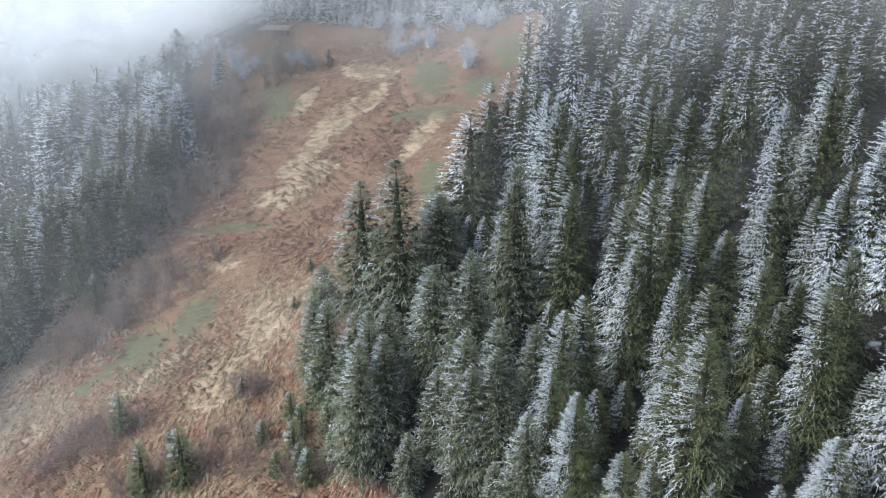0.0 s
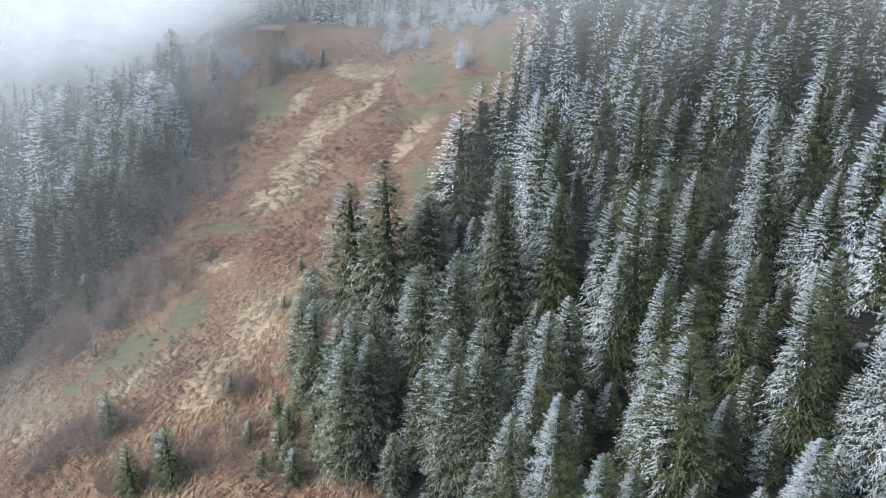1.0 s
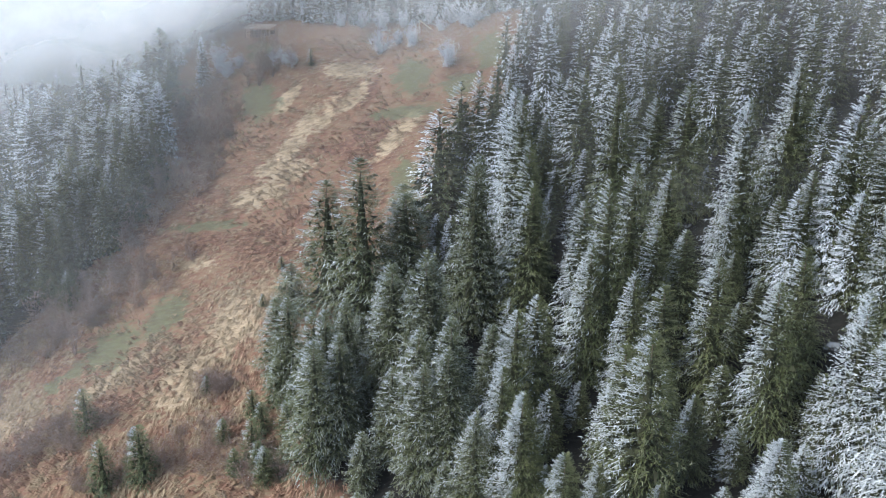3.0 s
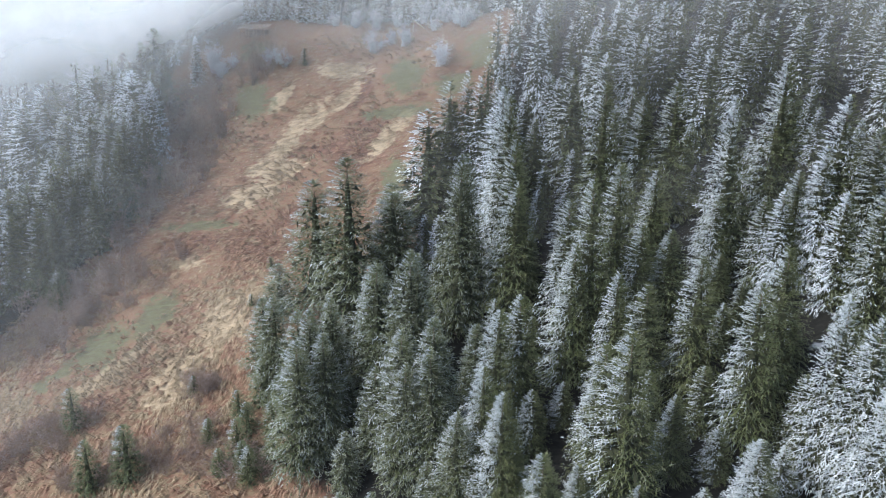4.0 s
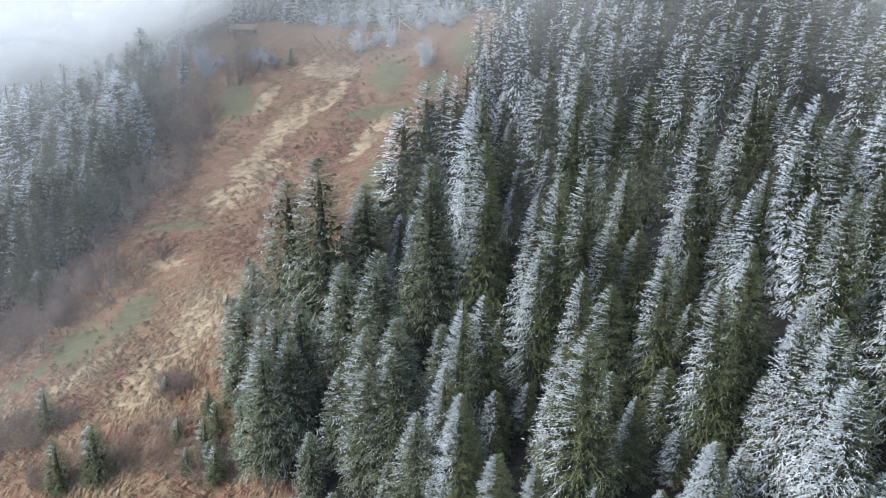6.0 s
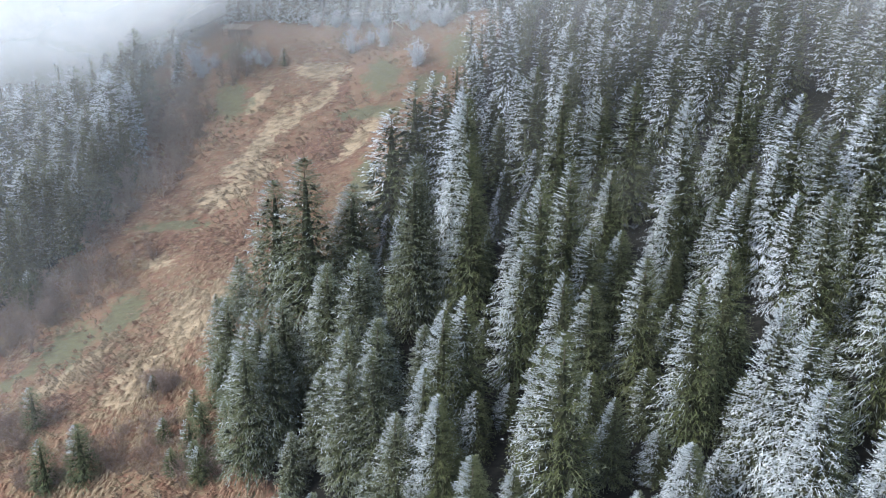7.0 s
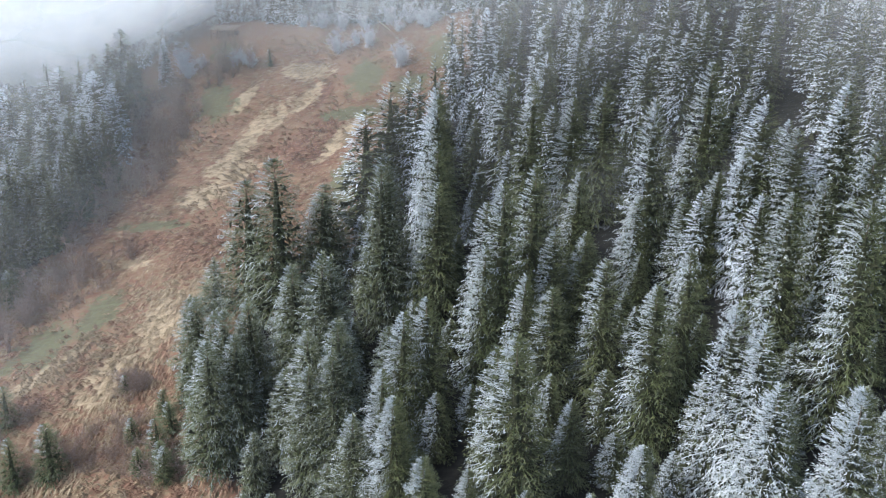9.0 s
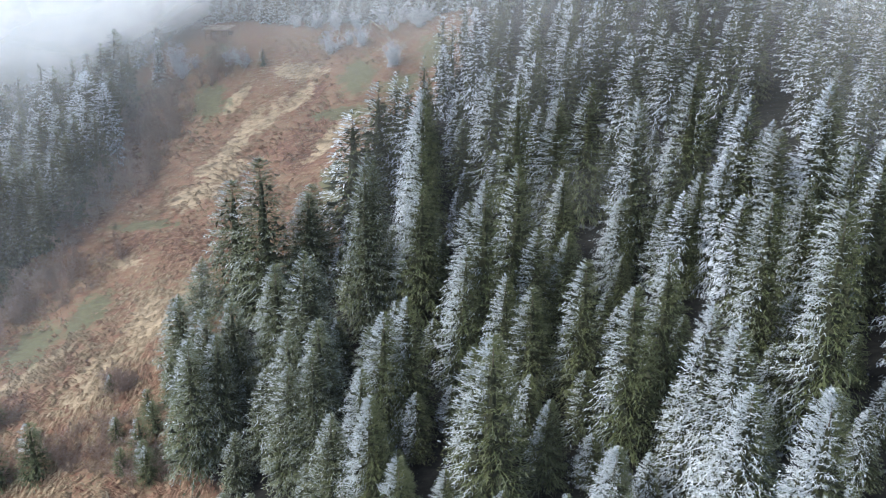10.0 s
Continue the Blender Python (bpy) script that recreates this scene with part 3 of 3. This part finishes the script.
# x, y, height
YOUNG = [(-24.5, 136, 2.6), (-26.2, 127.5, 2.3), (-22.5, 104, 4.6), (-26.2, 100.6, 4.2), (-37.6, 97.4, 9.6), (-51.5, 109.5, 7.6), (-43.6, 97.4, 8.6), (-68, 140, 8),
         (-20.8, 97, 6.4), (-18.8, 105, 7.8), (-17.4, 108, 8.6), (-20.2, 100.5, 5.4), (-42, 105, 2.2), (-31.8, 111, 3.0), (-16, 99, 6.0), (-15, 95, 5.0), (-30.4, 205.4, 4.6), (-23, 95, 4.2), (-18, 92.5, 5.8), (-19.4, 94.5, 5.0), (-15.8, 102.5, 6.6)]
kinds = [young_spruce(61, M_YOUNG), young_spruce(62, M_YOUNG), young_spruce(63, M_NEEDLES[0])]
for x, y, h in YOUNG:
    t = copy_thing(kinds[rng.randrange(3)], Matrix.LocRotScale((x, y, z_at(x, y) - 0.05), Euler((0, 0, rng.uniform(-0.5, 0.5))), None))
    w = 1.25 * (h / 8) ** 0.75
    t.scale = (w, w, h / 8)
for t in kinds:
    for o in (*t.children_recursive, t):
        bpy.data.objects.remove(o)


# ---- leafless shrubs ----
def shrub_soups(seed, height, spread, stems, twigs):
    """Stems that fan out, and fine twigs on them: two triangle soups."""
    r = random.Random(seed)
    wood, fine = Soup(), Soup()
    def sliver(soup, a, b, w, ta, tb):
        d = (Vector(b) - Vector(a)).normalized()
        e = d.orthogonal().normalized() * w
        f = d.cross(e)
        a = Vector(a)
        soup.tri(tuple(a + e), tuple(a - 0.5 * e + 0.87 * f), tuple(b), ta, ta, tb)
        soup.tri(tuple(a - 0.5 * e + 0.87 * f), tuple(a - 0.5 * e - 0.87 * f), tuple(b), ta, ta, tb)
    for k in range(stems):
        az, out = r.random() * math.tau, spread * math.sqrt(r.uniform(0.02, 1.0))
        h = height * math.sqrt(max(0.12, 1 - (out / spread) ** 2 * 0.9)) * r.uniform(0.75, 1.05)
        foot = Vector((r.uniform(-0.3, 0.3) * spread, r.uniform(-0.3, 0.3) * spread, -0.15))
        top = Vector((math.cos(az) * out, math.sin(az) * out, h))
        knee = foot.lerp(top, 0.5) + Vector((-math.cos(az), -math.sin(az), 0.5)) * 0.12 * out
        sliver(wood, foot, knee, 0.012 * height, 0, 0.3)
        sliver(wood, knee, top, 0.007 * height, 0.3, 0.8)
        for j in range(twigs):
            q = r.uniform(0.12, 1.0)
            p = foot.lerp(knee, q * 2) if q < 0.5 else knee.lerp(top, q * 2 - 1)
            reach = height * r.uniform(0.10, 0.28)
            d = Vector((r.uniform(-1, 1), r.uniform(-1, 1), r.uniform(-0.3, 1.0))).normalized()
            tip = p + d * reach
            sliver(fine, p, tip, 0.011 + 0.003 * height, 0.3, 1.0)
            for _ in range(2):
                b = p.lerp(tip, r.uniform(0.3, 0.9))
                sliver(fine, b, b + (d + Vector((r.uniform(-1, 1), r.uniform(-1, 1), r.uniform(-0.6, 1)))).normalized() * reach * 0.5, 0.008 + 0.002 * height, 0.6, 1.0)
    return wood.arrays(), fine.arrays()


def shrub(kind, seed, height, spread, stems, twigs, mat, label, category, group):
    plant = new(kind)
    wood, fine = shrub_soups(seed, height, spread, stems, twigs)
    part("stem_clump", soup_mesh("stem_clump", wood, mat), mat, plant)
    part("twig_crown", soup_mesh("twig_crown", fine, mat), mat, plant)
    return tagged(plant, label, category, group)


BUSHES = [shrub("bare_shrub", 70 + k, 2.6, 2.1, 12, 10, M_TWIG if k % 2 else M_TWIG_DIM, "leafless grey-brown shrub in withered grass", "shrub", "bare shrubs of the meadow") for k in range(4)]
SAPLINGS = [shrub("bare_sapling", 80 + k, 7.5, 2.0, 6, 18, M_TWIG_DIM if k % 2 else M_TWIG, "slender leafless sapling with thin grey stems", "sapling", "bare saplings of the meadow") for k in range(3)]
RIMED = [shrub("rimed_shrub", 90 + k, 5.2, 2.9, 24, 24, M_TWIG_RIME, "round leafless shrub white with rime", "shrub", "rimed shrubs of the upper meadow") for k in range(3)]


def strew(sources, x, y, size):
    t = copy_thing(sources[rng.randrange(len(sources))], Matrix.LocRotScale((x, y, z_at(x, y)), Euler((0, 0, rng.random() * math.tau)), None))
    t.scale = (size, size, size * rng.uniform(0.85, 1.15))
    return t


# thickets: centre, half sizes, turn, count of shrubs, of saplings
THICKETS = [(-57, 141, 14, 7, 25, 44, 18), (-66, 131, 9, 6, 30, 18, 6), (-56, 187, 10, 23, 5, 30, 64), (-43, 207, 8, 5, 0, 2, 12), (-30.2, 111, 3.0, 2.2, 0, 20, 0), (-31, 101, 6, 4, 0, 24, 0), (-56, 109, 9, 5, 15, 36, 0),
            (-61, 164, 5, 11, 0, 16, 8), (-71, 137, 6, 5, 30, 9, 4), (-44, 101, 8, 3.5, 0, 24, 0), (-13, 96, 4, 5, 0, 12, 0), (-45, 212, 6, 5, 0, 6, 4), (-22, 95, 6, 3, 0, 12, 0)]
for cx, cy, rx, ry, turn, bushes, saplings in THICKETS:
    c, s = math.cos(radians(turn)), math.sin(radians(turn))
    for k in range(bushes + saplings):
        q, a = math.sqrt(rng.random()), rng.random() * math.tau
        u, v = rx * q * math.cos(a), ry * q * math.sin(a)
        strew(BUSHES if k < bushes else SAPLINGS, cx + u * c - v * s, cy + u * s + v * c, rng.uniform(0.8, 1.6) if k < bushes else rng.uniform(0.7, 1.25))
# x, y, size
for x, y, size in [(-11.5, 203.5, 1.25), (-3.3, 202.5, 1.05), (-7, 205, 0.8), (11.8, 203.5, 1.0), (6.4, 188.5, 1.3), (-58, 215.8, 1.5), (-55, 212, 1.1), (-52, 214, 0.8), (-36, 207, 0.8), (-38, 209, 1.1), (-41, 209.5, 0.9), (-18, 216.5, 1.0), (-12, 214, 1.1), (-6, 212.5, 1.0), (1, 211, 1.1), (7, 208.5, 1.0), (-24, 218.5, 0.9), (14, 205.5, 1.0), (4, 206, 0.8), (10, 206, 0.8)]:
    strew(RIMED, x, y, size)
for t in (*BUSHES, *SAPLINGS, *RIMED):
    for o in (*t.children_recursive, t):
        bpy.data.objects.remove(o)


# ---- withered grass, lodged downhill ----
def build_grass(count):
    r = np.random.default_rng(5)
    x, y = r.uniform(-84, 24, count), r.uniform(84, 216, count)
    wood = in_woods(x, y)
    green, red = cover_of(GREEN_PATCHES, x, y), cover_of(BRACKEN_PATCHES, x, y) - 0.9 * cover_of(PALE_PATCHES, x, y)
    keep = (wood < 3.5) & (r.random(count) < np.interp(y, (120, 165), (1.0, 0.5))) & (r.random(count) > green * np.interp(y, (130, 160), (1.0, 1.25))) & (x > -0.62 * y - 6)
    x, y, red = x[keep], y[keep], red[keep]
    n, blades = len(x), 6
    z = ground_z(x, y)
    bx, by = np.repeat(x, blades) + r.normal(0, 0.28, n * blades), np.repeat(y, blades) + r.normal(0, 0.28, n * blades)
    bz = np.repeat(z, blades) + 0.1
    lean = np.repeat(np.interp(y, (115, 160), (-2.3, -2.95)) + 0.7 * np.sin(x * 0.13 + 1.7 * np.sin(y * 0.09)) + r.normal(0, 0.25, n), blades) + r.normal(0, 0.35, n * blades)
    size = np.repeat(r.uniform(0.6, 1.25, n) * np.interp(y, (110, 175), (1.05, 0.95)), blades) * r.uniform(0.7, 1.2, n * blades)
    dx, dy = np.cos(lean), np.sin(lean)
    w = np.repeat(np.interp(y, (100, 175), (0.075, 0.095)), blades) * size
    rise = np.repeat(r.uniform(0.08, 0.33, n) * np.interp(y, (105, 155), (1.0, 0.3)), blades) * size
    slope = (0.301 * dx + 0.493 * dy) * size
    p0 = np.stack([bx - dy * w, by + dx * w, bz - 0.2], 1)
    p1 = np.stack([bx + dy * w, by - dx * w, bz - 0.2], 1)
    p2 = np.stack([bx + dx * size * 0.5 + dy * w, by + dy * size * 0.5 - dx * w, bz + 0.5 * slope + 0.28 * size + rise - 0.15], 1)
    p3 = np.stack([bx + dx * size * 0.5 - dy * w, by + dy * size * 0.5 + dx * w, bz + 0.5 * slope + 0.28 * size + rise - 0.15], 1)
    p4 = np.stack([bx + dx * size * 1.25, by + dy * size * 1.25, bz + 0.08 + 1.25 * slope + 0.1 * size], 1)
    verts = np.stack([p0, p1, p2, p3, p4], 1).reshape(-1, 3)
    k = np.arange(n * blades)[:, None] * 5
    faces = np.concatenate([k + [0, 1, 2], k + [0, 2, 3], k + [3, 2, 4]], 0)
    # swathes of one growth lie together, drawn out across the slope
    u, v = 0.8 * x - 0.6 * y, 0.6 * x + 0.8 * y
    swathe = np.array([noise.noise((a * 0.42, b * 0.95, 2.3)) + 0.6 * noise.noise((a * 0.14, b * 0.2, 7.7)) for a, b in zip(u, v)])
    tone = 0.42 + 0.62 * red + 1.4 * swathe + r.normal(0, 0.10, n)
    tone = np.clip(np.repeat(0.5 + 1.5 * (tone - 0.5), blades), 0, 1)
    me = mesh_of("withered_grass", verts, faces, M_GRASS, (("tone", np.repeat(tone, 5)),))
    tagged(new("withered_grass", me), "tussocks of pale withered grass and bracken lodged downhill", "grass", kind="stuff")


build_grass(30000)


# ---- a timber shelter and loose wood at the top of the meadow ----
def box(size, at, turn=(0, 0, 0)):
    bm = bmesh.new()
    bmesh.ops.create_cube(bm, size=1)
    bmesh.ops.scale(bm, vec=size, verts=bm.verts)
    bmesh.ops.bevel(bm, geom=list(bm.edges), offset=min(size) * 0.12, segments=1, affect="EDGES")
    bmesh.ops.transform(bm, matrix=pose(*at, *turn), verts=bm.verts)
    return bm


def shelter():
    ob = new("timber_shelter")
    for x in (-4.2, -1.4, 1.4, 4.2):
        for y in (-1.1, 1.1):
            part("post", box((0.22, 0.22, 2.9), (x, y, 1.1)), M_TIMBER, ob)
    for x in (-4.2, -1.4, 1.4):
        for z in (0.7, 1.4):
            part("rail", box((2.76, 0.08, 0.2), (x + 1.4, -1.22, z)), M_TIMBER, ob)
    for k in range(9):
        part("roof_board", box((9.8, 0.37, 0.07), (0, -1.7 + 0.42 * k, 2.45 + 0.03 * (k % 2) + 0.16 * k)), M_BOARD, ob)
    # boards added at the back in dark bark colour, for the opening's shade
    for k in range(5):
        part("wall_board", box((8.6, 0.06, 0.38), (0, 1.3, 0.35 + 0.42 * k)), M_BARK, ob)
    return tagged(ob, "low weathered timber shelter with a slanting board roof", "shelter")


sh = shelter()
sh.matrix_world = pose(-48.5, 225.0, z_at(-48.5, 225.0) + 0.2, 0, 0, -24)


def leaning_pole():
    ob = new("leaning_pole", None)
    part("pole_wood", pole([(0, 0, 0), (1.6, 0.1, 1.2), (3.3, 0.2, 2.3)], [0.16, 0.14, 0.1], 7), M_PALE, ob, "pale barkless pole")
    part("prop", box((0.14, 0.14, 2.2), (3.1, 0.2, 1.0)), M_PALE, ob, "short upright prop")
    return tagged(ob, "pale barkless pole leaning on a short prop among rimed shrubs", "pole")


lp = leaning_pole()
lp.matrix_world = pose(1.5, 208.0, z_at(1.5, 208.0), 0, 0, 180)

snag = new("dead_branch")
part("limb", pole([(0, 0, 0), (-1.4, 0, 1.4), (-2.8, 0.2, 2.5), (-3.6, 0.2, 2.6)], [0.14, 0.11, 0.08, 0.04], 6), M_BARK, snag)
part("limb", pole([(-2.6, 0.2, 2.3), (-3.4, 0.3, 2.1), (-4.4, 0.3, 2.3)], [0.07, 0.05, 0.03], 5), M_BARK, snag)
tagged(snag, "dark forked dead branch sticking out of the thicket", "branch")
snag.matrix_world = pose(-53.5, 168, z_at(-53.5, 168), 0, 0, 0)


# ---- cloud that hangs on the hill: leaning sheets with mist haze painted on, thicker with height ----
def build_haze_sheet(radius, seed, thin, low, high, most):
    """One sheet, bent round the slope. thin: haze painted on everywhere; low, high: heights over which it thickens to
    most.
    """
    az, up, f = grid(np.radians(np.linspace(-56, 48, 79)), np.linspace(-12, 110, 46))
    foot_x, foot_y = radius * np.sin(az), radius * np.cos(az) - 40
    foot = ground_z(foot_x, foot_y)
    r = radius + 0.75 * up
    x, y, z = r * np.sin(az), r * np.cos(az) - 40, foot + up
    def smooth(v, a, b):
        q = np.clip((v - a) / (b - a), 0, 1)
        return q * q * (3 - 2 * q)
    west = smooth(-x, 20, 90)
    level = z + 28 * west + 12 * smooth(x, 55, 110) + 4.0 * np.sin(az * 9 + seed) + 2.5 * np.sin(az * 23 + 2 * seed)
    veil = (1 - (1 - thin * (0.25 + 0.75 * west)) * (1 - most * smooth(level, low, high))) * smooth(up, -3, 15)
    me = mesh_of("mist", np.stack([x, y, z], 1), f, M_HAZE_SHEET, (("veil", veil),), smooth=True)
    tagged(new("mist", me), "thin sheet painted with the white haze of drifting mist over the hillside", "mist", "mist layers", kind="stuff")


# the first, nearest sheet is added faint haze that lifts dark tones behind it
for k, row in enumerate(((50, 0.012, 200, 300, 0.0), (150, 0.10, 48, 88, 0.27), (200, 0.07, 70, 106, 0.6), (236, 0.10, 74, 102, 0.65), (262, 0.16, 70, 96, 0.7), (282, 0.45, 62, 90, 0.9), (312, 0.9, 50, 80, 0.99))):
    build_haze_sheet(row[0], 1.3 * k, *row[1:])
